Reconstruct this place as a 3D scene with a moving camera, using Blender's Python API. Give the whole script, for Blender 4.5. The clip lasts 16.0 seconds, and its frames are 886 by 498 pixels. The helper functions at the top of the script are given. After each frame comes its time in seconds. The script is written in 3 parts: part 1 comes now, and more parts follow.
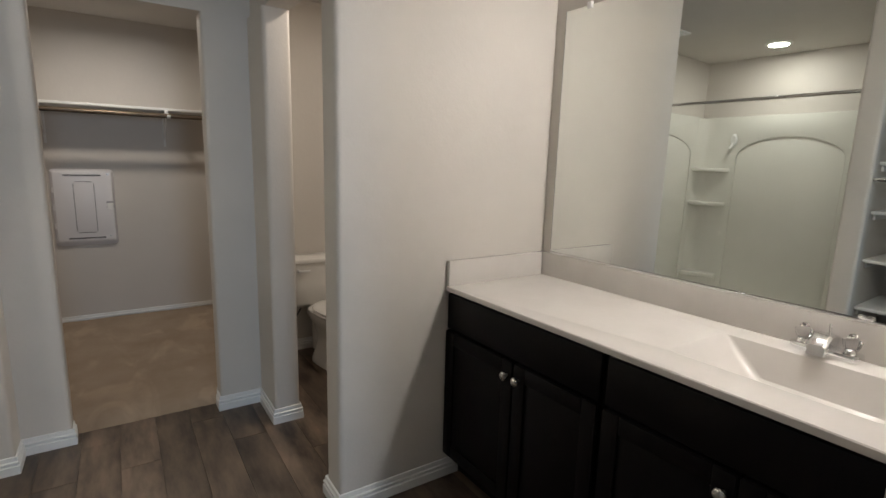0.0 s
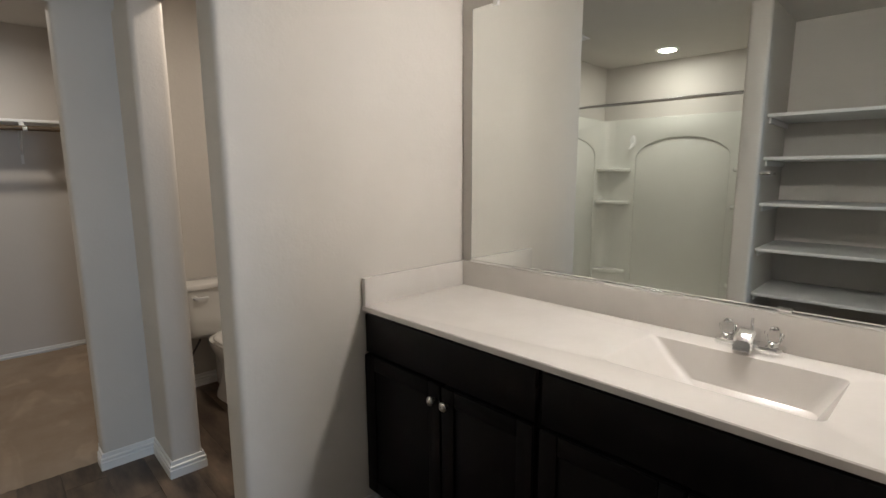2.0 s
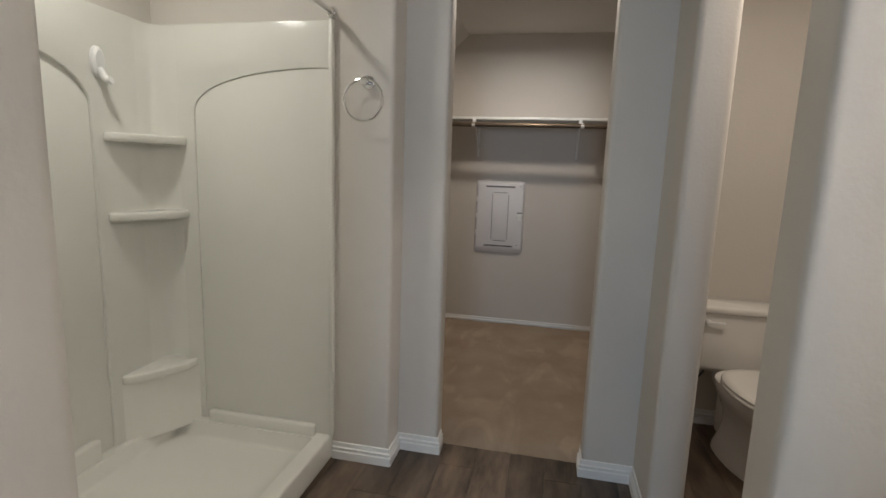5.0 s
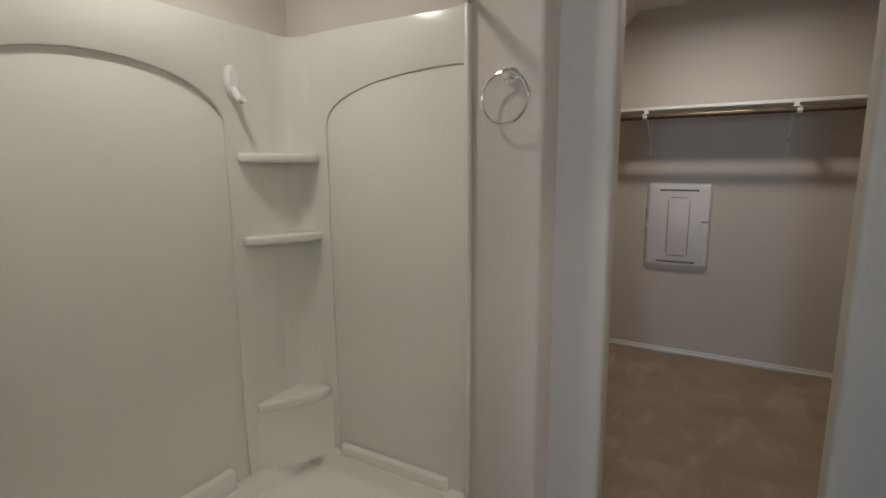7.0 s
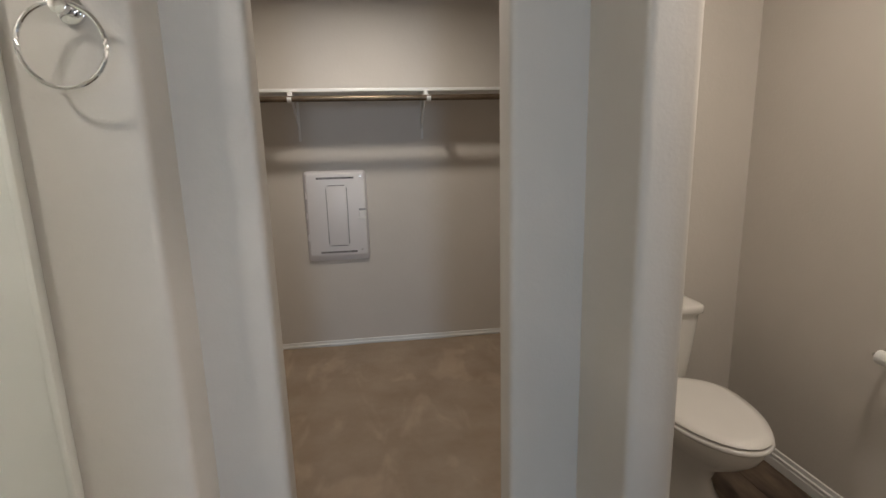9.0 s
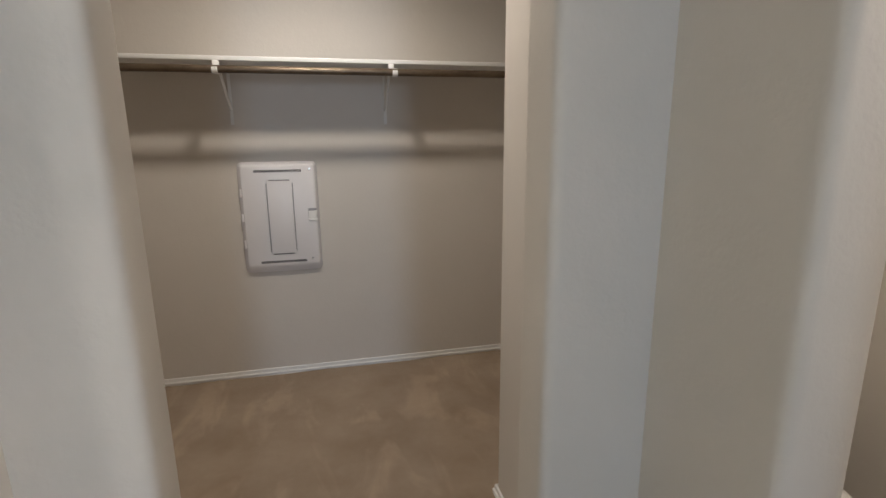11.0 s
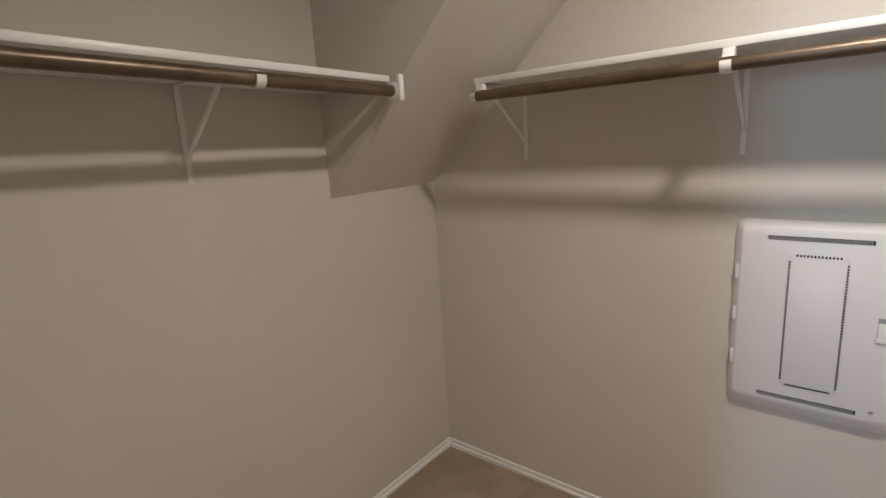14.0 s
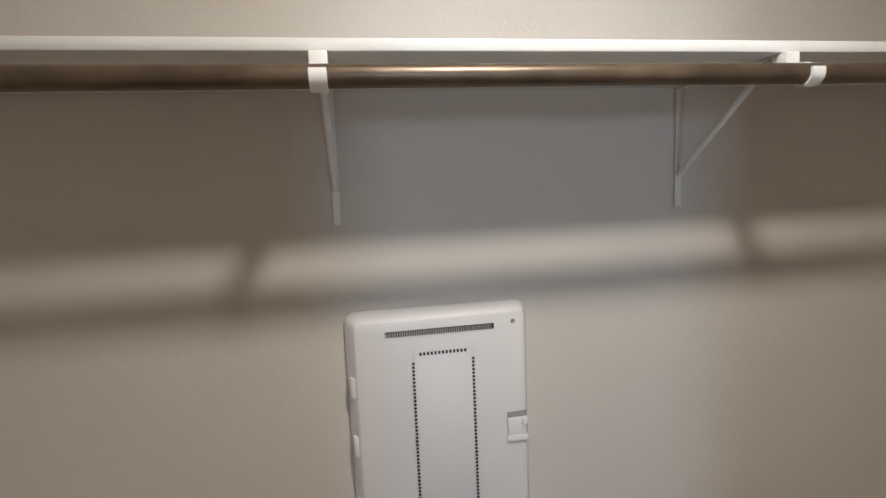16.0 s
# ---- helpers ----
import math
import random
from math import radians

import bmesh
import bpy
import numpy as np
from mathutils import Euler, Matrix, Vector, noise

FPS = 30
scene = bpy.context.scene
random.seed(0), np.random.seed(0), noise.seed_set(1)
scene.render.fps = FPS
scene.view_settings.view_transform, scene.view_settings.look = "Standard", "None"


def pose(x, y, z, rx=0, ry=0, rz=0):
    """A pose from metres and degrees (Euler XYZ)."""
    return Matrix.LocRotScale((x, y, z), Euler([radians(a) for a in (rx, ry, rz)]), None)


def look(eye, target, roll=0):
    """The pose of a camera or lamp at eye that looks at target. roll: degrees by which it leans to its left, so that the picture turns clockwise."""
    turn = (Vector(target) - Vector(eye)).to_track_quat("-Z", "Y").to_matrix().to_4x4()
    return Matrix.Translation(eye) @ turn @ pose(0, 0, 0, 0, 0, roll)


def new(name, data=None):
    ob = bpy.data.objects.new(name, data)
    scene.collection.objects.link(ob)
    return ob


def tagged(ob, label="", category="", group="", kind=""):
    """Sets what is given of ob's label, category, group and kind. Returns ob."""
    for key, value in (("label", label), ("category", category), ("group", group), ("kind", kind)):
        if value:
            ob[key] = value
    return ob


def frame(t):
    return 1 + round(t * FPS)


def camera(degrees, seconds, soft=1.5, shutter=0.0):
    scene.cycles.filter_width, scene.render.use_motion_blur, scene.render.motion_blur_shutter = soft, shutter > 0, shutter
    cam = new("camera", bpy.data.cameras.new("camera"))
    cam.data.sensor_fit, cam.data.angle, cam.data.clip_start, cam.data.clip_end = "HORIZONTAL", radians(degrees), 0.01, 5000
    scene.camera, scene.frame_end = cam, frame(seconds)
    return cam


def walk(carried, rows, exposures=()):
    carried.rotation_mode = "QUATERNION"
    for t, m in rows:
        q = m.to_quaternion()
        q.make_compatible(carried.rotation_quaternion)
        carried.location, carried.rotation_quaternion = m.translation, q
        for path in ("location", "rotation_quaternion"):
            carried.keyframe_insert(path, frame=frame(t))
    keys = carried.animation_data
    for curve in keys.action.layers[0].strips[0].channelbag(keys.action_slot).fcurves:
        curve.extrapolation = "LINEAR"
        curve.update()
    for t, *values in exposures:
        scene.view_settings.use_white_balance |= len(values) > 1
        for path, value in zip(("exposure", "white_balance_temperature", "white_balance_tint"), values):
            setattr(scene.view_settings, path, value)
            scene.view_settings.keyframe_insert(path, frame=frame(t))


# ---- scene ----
cam = camera(83.4, 16.0)
EXPOSURES = [(0.0, 0.0, 6450, 10), (4.0, 0.05, 6450, 10), (5.0, 0.05, 6450, 10), (7.5, -0.2, 6550, 12), (8.5, 0.1, 6500, 11), (9.0, 0.35, 6450, 10), (11.5, 0.6, 6450, 10), (14.0, 0.95, 6350, 10), (15.0, 0.9, 6300, 10), (16.0, 0.9, 6150, 8)]
PATH = [
    (0, (0.125, 0.196, 1.344), (1.207, 1.842, 0.996), 1.5),
    (0.5, (0.135, 0.205, 1.339), (1.327, 1.775, 1.001), 1.7),
    (1, (0.163, 0.235, 1.333), (1.445, 1.736, 1.008), 1.6),
    (1.5, (0.192, 0.279, 1.34), (1.513, 1.747, 1.02), 0.2),
    (2, (0.225, 0.318, 1.336), (1.57, 1.766, 1.024), -0.4),
    (2.5, (0.252, 0.354, 1.33), (1.502, 1.884, 1.019), -0.9),
    (3, (0.238, 0.399, 1.33), (1.313, 2.054, 1.009), -1.1),
    (3.5, (0.243, 0.49, 1.324), (1.101, 2.265, 0.991), -2.0),
    (4, (0.25, 0.614, 1.319), (0.764, 2.52, 0.993), -2.1),
    (4.5, (0.258, 0.737, 1.321), (0.338, 2.709, 0.995), -0.2),
    (5, (0.301, 0.839, 1.285), (-0.105, 2.772, 0.971), 2.0),
    (5.2, (0.313, 0.896, 1.273), (-0.271, 2.783, 0.965), 2.1),
    (7.3, (0.195, 1.288, 1.336), (-0.794, 2.996, 1.01), -0.4),
    (7.5, (0.191, 1.338, 1.338), (-0.715, 3.089, 1.004), -0.2),
    (8, (0.186, 1.435, 1.316), (-0.49, 3.289, 0.988), -0.2),
    (8.5, (0.156, 1.527, 1.305), (-0.105, 3.481, 0.967), -0.8),
    (9, (0.146, 1.609, 1.326), (0.414, 3.554, 0.935), -1.5),
    (9.2, (0.146, 1.652, 1.327), (0.604, 3.559, 0.938), -1.5),
    (11.3, (0.152, 2.252, 1.319), (0.582, 4.153, 0.87), -0.2),
    (11.5, (0.144, 2.324, 1.336), (0.493, 4.238, 0.872), -0.6),
    (12, (0.158, 2.531, 1.347), (0.106, 4.477, 0.888), -0.0),
    (12.5, (0.113, 2.722, 1.384), (-0.356, 4.606, 0.905), -0.8),
    (13, (0.046, 2.913, 1.406), (-0.762, 4.68, 0.934), -1.5),
    (13.5, (-0.017, 3.046, 1.452), (-1.129, 4.648, 1.005), -3.9),
    (14, (-0.049, 3.205, 1.488), (-1.287, 4.72, 1.069), -3.6),
    (14.5, (-0.074, 3.362, 1.489), (-1.181, 4.977, 1.08), -2.2),
    (15, (-0.138, 3.532, 1.489), (-0.763, 5.405, 1.167), -1.7),
    (15.5, (-0.237, 3.689, 1.5), (-0.348, 5.666, 1.22), -3.7),
    (16, (-0.244, 3.85, 1.466), (0.085, 5.807, 1.221), -2.5),
]
walk(cam, [(t, look(eye, target, roll)) for t, eye, target, roll in PATH], exposures=EXPOSURES)

CEIL = 2.335
HEAD = 2.005
SKEW = 0.0258  # the vanity wall stands a little out of square


def lamp(name, kind, m, watts, colour, size=0.1, size_y=None, spread=None):
    data = bpy.data.lights.new(name, kind)
    data.energy, data.color = watts, colour
    if kind == "AREA":
        data.size = size
        if size_y:
            data.shape, data.size_y = "RECTANGLE", size_y
        else:
            data.shape = "DISK"
        if spread:
            data.spread = radians(spread)
    else:
        data.shadow_soft_size = size
    ob = new(name, data)
    ob.matrix_world = m
    return ob


# ---- light ----
world = bpy.data.worlds.new("world")
scene.world = world
world.use_nodes = True
wn = world.node_tree
sky = wn.nodes.new("ShaderNodeTexSky")
sky.sky_type, sky.sun_disc, sky.sun_elevation, sky.sun_rotation = "NISHITA", False, radians(40), radians(60)
wn.links.new(sky.outputs[0], wn.nodes["Background"].inputs[0])
wn.nodes["Background"].inputs[1].default_value = 0.1
WARM, COOL = (1.0, 0.89, 0.77), (0.58, 0.77, 1.0)
lamp("shower_lamp", "AREA", pose(-1.0, 2.04, CEIL - 0.012), 5.6, (1.0, 0.97, 0.88), 0.13)
lamp("closet_lamp", "AREA", pose(0.10, 4.0, CEIL - 0.012), 9.3, WARM, 0.14, spread=168)
lamp("toilet_lamp", "AREA", pose(1.25, 2.45, CEIL - 0.03), 8.0, WARM, 0.14)
for k in range(3):
    lamp("vanity_lamp", "POINT", pose(1.68 + SKEW * (1.365 - 0.2 * k), 0.46 + 0.2 * k, 2.005), 12.0, (1.0, 0.955, 0.905), 0.05)
lamp("window_daylight", "AREA", pose(0.32, -3.10, 1.5, 90, 0, 0), 47.0, COOL, 0.70, 1.3)


# ---- materials ----
def material(name, colour, rough=0.6, metal=0.0, **kw):
    m = bpy.data.materials.new(name)
    m.use_nodes = True
    b = m.node_tree.nodes["Principled BSDF"]
    b.inputs["Base Color"].default_value = (*colour, 1)
    b.inputs["Roughness"].default_value = rough
    b.inputs["Metallic"].default_value = metal
    for key, value in kw.items():
        b.inputs[key.replace("_", " ")].default_value = value
    return m


def textured(name, colours, rough=0.6, scale=4.0, stretch=(1, 1, 1), bump=0.0, bump_scale=200.0, bump_dist=0.002, metal=0.0, detail=6.0,
             per_piece=0.0, rough_var=0.08, bump2=0.0, bump2_scale=9.0):
    """Two scales of noise between two colours, bump at a fine and a coarse scale, an own tint for each piece."""
    m = material(name, colours[0], rough, metal)
    t = m.node_tree
    b = t.nodes["Principled BSDF"]
    co = t.nodes.new("ShaderNodeTexCoord")
    mp = t.nodes.new("ShaderNodeMapping")
    mp.inputs["Scale"].default_value = stretch
    src = co.outputs["Object"]
    if per_piece:
        info = t.nodes.new("ShaderNodeObjectInfo")
        add = t.nodes.new("ShaderNodeVectorMath")
        mul = t.nodes.new("ShaderNodeMath")
        mul.operation, mul.inputs[1].default_value = "MULTIPLY", 40.0
        t.links.new(info.outputs["Random"], mul.inputs[0])
        t.links.new(src, add.inputs[0])
        t.links.new(mul.outputs[0], add.inputs[1])
        src = add.outputs[0]
    t.links.new(src, mp.inputs[0])
    n = t.nodes.new("ShaderNodeTexNoise")
    n.inputs["Scale"].default_value, n.inputs["Detail"].default_value, n.inputs["Roughness"].default_value = scale, detail, 0.62
    t.links.new(mp.outputs[0], n.inputs["Vector"])
    ramp = t.nodes.new("ShaderNodeValToRGB")
    ramp.color_ramp.elements[0].position, ramp.color_ramp.elements[1].position = 0.32, 0.70
    ramp.color_ramp.elements[0].color, ramp.color_ramp.elements[1].color = (*colours[0], 1), (*colours[1], 1)
    t.links.new(n.outputs[0], ramp.inputs[0])
    out = ramp.outputs[0]
    if per_piece:
        mix = t.nodes.new("ShaderNodeHueSaturation")
        rng = t.nodes.new("ShaderNodeMapRange")
        rng.inputs["To Min"].default_value, rng.inputs["To Max"].default_value = 1 - per_piece, 1 + per_piece
        t.links.new(info.outputs["Random"], rng.inputs["Value"])
        t.links.new(rng.outputs[0], mix.inputs["Value"])
        t.links.new(out, mix.inputs["Color"])
        out = mix.outputs[0]
    t.links.new(out, b.inputs["Base Color"])
    rr = t.nodes.new("ShaderNodeMapRange")
    rr.inputs["To Min"].default_value, rr.inputs["To Max"].default_value = rough - rough_var, rough + rough_var
    t.links.new(n.outputs[0], rr.inputs["Value"])
    t.links.new(rr.outputs[0], b.inputs["Roughness"])
    if bump:
        f = t.nodes.new("ShaderNodeTexNoise")
        f.inputs["Scale"].default_value, f.inputs["Detail"].default_value = bump_scale, 3.0
        t.links.new(mp.outputs[0], f.inputs["Vector"])
        bu = t.nodes.new("ShaderNodeBump")
        bu.inputs["Strength"].default_value, bu.inputs["Distance"].default_value = bump, bump_dist
        t.links.new(f.outputs[0], bu.inputs["Height"])
        if bump2:
            f2 = t.nodes.new("ShaderNodeTexNoise")
            f2.inputs["Scale"].default_value = bump2_scale
            t.links.new(mp.outputs[0], f2.inputs["Vector"])
            b2 = t.nodes.new("ShaderNodeBump")
            b2.inputs["Strength"].default_value, b2.inputs["Distance"].default_value = bump2, 0.01
            t.links.new(f2.outputs[0], b2.inputs["Height"])
            t.links.new(b2.outputs[0], bu.inputs["Normal"])
        t.links.new(bu.outputs[0], b.inputs["Normal"])
    return m


WALL = textured("wall_paint", ((0.60, 0.565, 0.52), (0.64, 0.60, 0.555)), 0.6, 1.6, bump=0.17, bump_scale=110.0, bump_dist=0.003, bump2=0.06, bump2_scale=42.0)
CEILING = textured("ceiling_paint", ((0.62, 0.59, 0.55), (0.66, 0.63, 0.59)), 0.8, 1.4, bump=0.4, bump_scale=80.0, bump_dist=0.003)
TRIM = textured("trim_paint", ((0.78, 0.78, 0.77), (0.82, 0.82, 0.81)), 0.35, 7.0)
CARPET = textured("carpet", ((0.37, 0.28, 0.203), (0.48, 0.382, 0.29)), 0.95, 3.0, bump=0.9, bump_scale=420.0, bump_dist=0.006, rough_var=0.03, bump2=0.5, bump2_scale=16.0)


def vacuum_marks(m):
    """Lighter swept patches with soft torn edges over the pile colour."""
    t = m.node_tree
    b = t.nodes["Principled BSDF"]
    old = b.inputs["Base Color"].links[0].from_socket
    co, mp = t.nodes.new("ShaderNodeTexCoord"), t.nodes.new("ShaderNodeMapping")
    mp.inputs["Scale"].default_value, mp.inputs["Rotation"].default_value = (2.6, 1.1, 1.0), (0, 0, radians(24))
    n = t.nodes.new("ShaderNodeTexNoise")
    n.inputs["Scale"].default_value, n.inputs["Detail"].default_value, n.inputs["Distortion"].default_value = 1.9, 4.0, 0.9
    r = t.nodes.new("ShaderNodeMapRange")
    r.inputs["From Min"].default_value, r.inputs["From Max"].default_value = 0.52, 0.63
    r.inputs["To Min"].default_value, r.inputs["To Max"].default_value = 0.94, 1.11
    hs = t.nodes.new("ShaderNodeHueSaturation")
    t.links.new(co.outputs["Object"], mp.inputs[0])
    t.links.new(mp.outputs[0], n.inputs["Vector"])
    t.links.new(n.outputs[0], r.inputs["Value"])
    t.links.new(r.outputs[0], hs.inputs["Value"])
    t.links.new(old, hs.inputs["Color"])
    t.links.new(hs.outputs[0], b.inputs["Base Color"])


vacuum_marks(CARPET)
PLANK = textured("vinyl_plank", ((0.028, 0.019, 0.0135), (0.195, 0.140, 0.100)), 0.42, 3.4, (3.4, 0.8, 1), bump=0.15, bump_scale=60.0, per_piece=0.24, detail=9.0)
JOINT = material("plank_joint", (0.075, 0.054, 0.039), 0.6)
ESPRESSO = textured("espresso_wood", ((0.0026, 0.0018, 0.0024), (0.0055, 0.004, 0.0042)), 0.42, 3.0, (14.0, 14.0, 0.7), bump=0.1, bump_scale=20.0)
ESPRESSO.node_tree.nodes["Principled BSDF"].inputs["Specular IOR Level"].default_value = 0.16
MARBLE = textured("cultured_marble", ((0.63, 0.595, 0.56), (0.68, 0.645, 0.61)), 0.16, 5.0, rough_var=0.03)
SURROUND = textured("white_fibreglass", ((0.755, 0.75, 0.695), (0.785, 0.78, 0.73)), 0.22, 2.0, rough_var=0.04)
PORCELAIN = textured("porcelain", ((0.77, 0.75, 0.71), (0.80, 0.78, 0.74)), 0.08, 3.0, rough_var=0.02)
SEAT = textured("seat_plastic", ((0.78, 0.755, 0.72), (0.81, 0.785, 0.75)), 0.2, 3.0, rough_var=0.03)
CHROME = textured("chrome", ((0.80, 0.80, 0.80), (0.86, 0.86, 0.86)), 0.09, 8.0, metal=1.0, rough_var=0.04)
NICKEL = textured("brushed_nickel", ((0.62, 0.60, 0.57), (0.70, 0.68, 0.65)), 0.28, 30.0, metal=1.0)
BRONZE = textured("rod_bronze", ((0.10, 0.072, 0.05), (0.20, 0.15, 0.105)), 0.38, 9.0, metal=0.6, rough_var=0.12, bump=0.1, bump_scale=50.0)
ENAMEL = textured("white_enamel_steel", ((0.71, 0.69, 0.695), (0.745, 0.725, 0.73)), 0.38, 3.0, bump=0.06, bump_scale=260.0)
PLASTIC = textured("white_plastic", ((0.76, 0.755, 0.74), (0.80, 0.795, 0.78)), 0.4, 8.0)
DARK = material("dark_gap", (0.012, 0.012, 0.014), 0.8)
PAPER = textured("cardboard_roll", ((0.74, 0.73, 0.71), (0.80, 0.79, 0.77)), 0.9, 20.0)
ACRYLIC = material("clear_acrylic", (0.97, 0.97, 0.97), 0.03, 0.0, Transmission_Weight=1.0, IOR=1.25)
# grey that stands for the shadow inside the panel's latch recess
SHADED = material("latch_recess_shadow", (0.30, 0.30, 0.32), 0.6)
MIRROR = material("mirror_glass", (0.86, 0.885, 0.86), 0.0, 1.0)
GREYSIDE = material("mirror_edge", (0.30, 0.31, 0.31), 0.3)
GLOW = material("lamp_diffuser", (0.9, 0.9, 0.88), 0.5, 0.0, Emission_Color=(1.0, 0.93, 0.80, 1), Emission_Strength=5.0)
HOSE = textured("braided_hose", ((0.10, 0.10, 0.10), (0.22, 0.22, 0.22)), 0.4, 200.0, metal=0.6)


# ---- mesh helpers ----
def obj(name, bm, mat, parent=None, label="", smooth=0.0):
    bmesh.ops.recalc_face_normals(bm, faces=bm.faces)
    me = bpy.data.meshes.new(name)
    bm.to_mesh(me)
    bm.free()
    me.materials.append(mat)
    if smooth:
        me.shade_smooth()
        me.set_sharp_from_angle(angle=radians(smooth))
    ob = new(name, me)
    if parent:
        ob.parent = parent
    if label:
        ob["label"] = label
    return ob


def part(name, bm, mat, parent, label="", smooth=35.0):
    return obj(name, bm, mat, parent, label, smooth)


def thing(name, label, category, group=""):
    return tagged(new(name), label, category, group)


def box(x0, x1, y0, y1, z0, z1, bevel=0.0, seg=2, bm=None):
    bm = bm or bmesh.new()
    m = Matrix.LocRotScale(((x0 + x1) / 2, (y0 + y1) / 2, (z0 + z1) / 2), None, (abs(x1 - x0), abs(y1 - y0), abs(z1 - z0)))
    r = bmesh.ops.create_cube(bm, size=1, matrix=m)
    if bevel:
        es = list({e for v in r["verts"] for e in v.link_edges})
        bmesh.ops.bevel(bm, geom=es, offset=bevel, segments=seg, affect="EDGES", profile=0.5)
    return bm


def tube(p, q, r, n=20, r2=None, bm=None, bevel=0.0):
    bm = bm or bmesh.new()
    p, q = Vector(p), Vector(q)
    m = Matrix.Translation((p + q) / 2) @ (q - p).to_track_quat("Z", "Y").to_matrix().to_4x4()
    g = bmesh.ops.create_cone(bm, cap_ends=True, segments=n, radius1=r, radius2=r if r2 is None else r2, depth=(q - p).length, matrix=m)
    if bevel:
        es = [e for e in {e for v in g["verts"] for e in v.link_edges} if len(e.link_faces) == 2 and max(len(f.verts) for f in e.link_faces) > 4]
        bmesh.ops.bevel(bm, geom=es, offset=bevel, segments=2, affect="EDGES", profile=0.5)
    return bm


def rounded(pts, n=5):
    """A plan polygon in which each corner may carry a radius."""
    out = []
    for i, p in enumerate(pts):
        r = p[2] if len(p) > 2 else 0
        a, c = Vector(pts[i - 1][:2]), Vector(pts[(i + 1) % len(pts)][:2])
        b = Vector(p[:2])
        if not r:
            out.append(b)
            continue
        u, v = (a - b).normalized(), (c - b).normalized()
        for k in range(n + 1):
            s = k / n
            out.append(b + u * r * (1 - s) ** 2 + v * r * s ** 2)
    return out


def prism(pts, z0, z1, bm=None, axis="z", bevel=0.0):
    """Extrude a polygon along an axis: z takes (x, y), x takes (y, z), y takes (x, z)."""
    bm = bm or bmesh.new()
    put = {"z": lambda p, h: (p[0], p[1], h), "x": lambda p, h: (h, p[0], p[1]), "y": lambda p, h: (p[0], h, p[1])}[axis]
    lo = [bm.verts.new(put(p, z0)) for p in pts]
    hi = [bm.verts.new(put(p, z1)) for p in pts]
    f1, f2 = bm.faces.new(lo), bm.faces.new(hi)
    for i in range(len(pts)):
        bm.faces.new((lo[i - 1], lo[i], hi[i], hi[i - 1]))
    bmesh.ops.recalc_face_normals(bm, faces=bm.faces)
    if bevel:
        bmesh.ops.bevel(bm, geom=list({*f1.edges, *f2.edges}), offset=bevel, segments=2, affect="EDGES", profile=0.5)
    return bm


def loft(rings, cap=True, bm=None):
    bm = bm or bmesh.new()
    vs = [[bm.verts.new(p) for p in ring] for ring in rings]
    n = len(vs[0])
    for a, b in zip(vs, vs[1:]):
        for i in range(n):
            bm.faces.new((a[i - 1], a[i], b[i], b[i - 1]))
    if cap:
        bm.faces.new(vs[0])
        bm.faces.new(vs[-1])
    return bm


def sweep(points, r, n=12, bm=None, closed=False):
    bm = bm or bmesh.new()
    pts = [Vector(p) for p in points]
    rings = []
    for i, p in enumerate(pts):
        a = pts[i - 1] if i or closed else p
        b = pts[(i + 1) % len(pts)] if i < len(pts) - 1 or closed else p
        m = (b - a).to_track_quat("Z", "Y").to_matrix()
        rings.append([p + m @ Vector((r * math.cos(k * math.tau / n), r * math.sin(k * math.tau / n), 0)) for k in range(n)])
    if closed:
        rings.append(rings[0])
        vs = [[bm.verts.new(q) for q in ring] for ring in rings[:-1]]
        vs.append(vs[0])
        for a, b in zip(vs, vs[1:]):
            for i in range(n):
                bm.faces.new((a[i - 1], a[i], b[i], b[i - 1]))
        return bm
    return loft(rings, True, bm)


def setting(name, bm, mat, label, category, smooth=30.0):
    return tagged(obj(name, bm, mat, None, "", smooth), label, category, "", "structure")


WALL_LABEL = "painted greige drywall with orange peel texture and rounded corners"


def wall(name, pts, z0=0.0, z1=CEIL, label=WALL_LABEL):
    return setting(name, prism(rounded(pts), z0, z1), WALL, label, "wall")


# ---- walls ----
R = 0.022
wall("wall_towel", [(-1.58, 2.755), (-0.315, 2.755, R), (-0.315, 2.902), (-0.128, 2.902, R), (-0.132, 3.02, R), (-1.58, 3.02)], 0, HEAD)
wall("wall_closet_header", [(-1.58, 2.755), (-0.315, 2.755, R), (-0.315, 2.902), (0.735, 2.902), (0.735, 3.03), (-1.58, 3.03)], HEAD, CEIL,
     "painted greige drywall header over the closet opening")
wall("wall_toilet_room", [(0.510, 2.902, R), (0.72, 2.902), (0.72, 2.617, R), (0.847, 2.617, R), (0.847, 3.56), (1.745, 3.56), (1.745, 3.67),
                          (0.70, 3.67, R), (0.70, 3.03), (0.510, 3.03, R)], 0, HEAD)
wall("wall_toilet_header", [(0.735, 1.965), (0.847, 1.965), (0.847, 3.56), (1.745, 3.56), (1.745, 3.67), (0.735, 3.67)], HEAD, CEIL,
     "painted greige drywall header over the toilet room opening")
wall("wall_vanity_end", [(0.755, 1.825, R), (1.745, 1.825), (1.745, 1.965), (0.755, 1.965, R)])
wall("wall_east", [(1.787, 0.20), (1.905, 0.20), (1.905, 5.0), (1.745, 5.0), (1.745, 1.825)])
wall("wall_north", [(-1.58, 4.89), (1.745, 4.89), (1.745, 5.0), (-1.58, 5.0)])
wall("wall_closet_west", [(-1.58, 3.03), (-1.46, 3.03), (-1.46, 4.89), (-1.58, 4.89)])
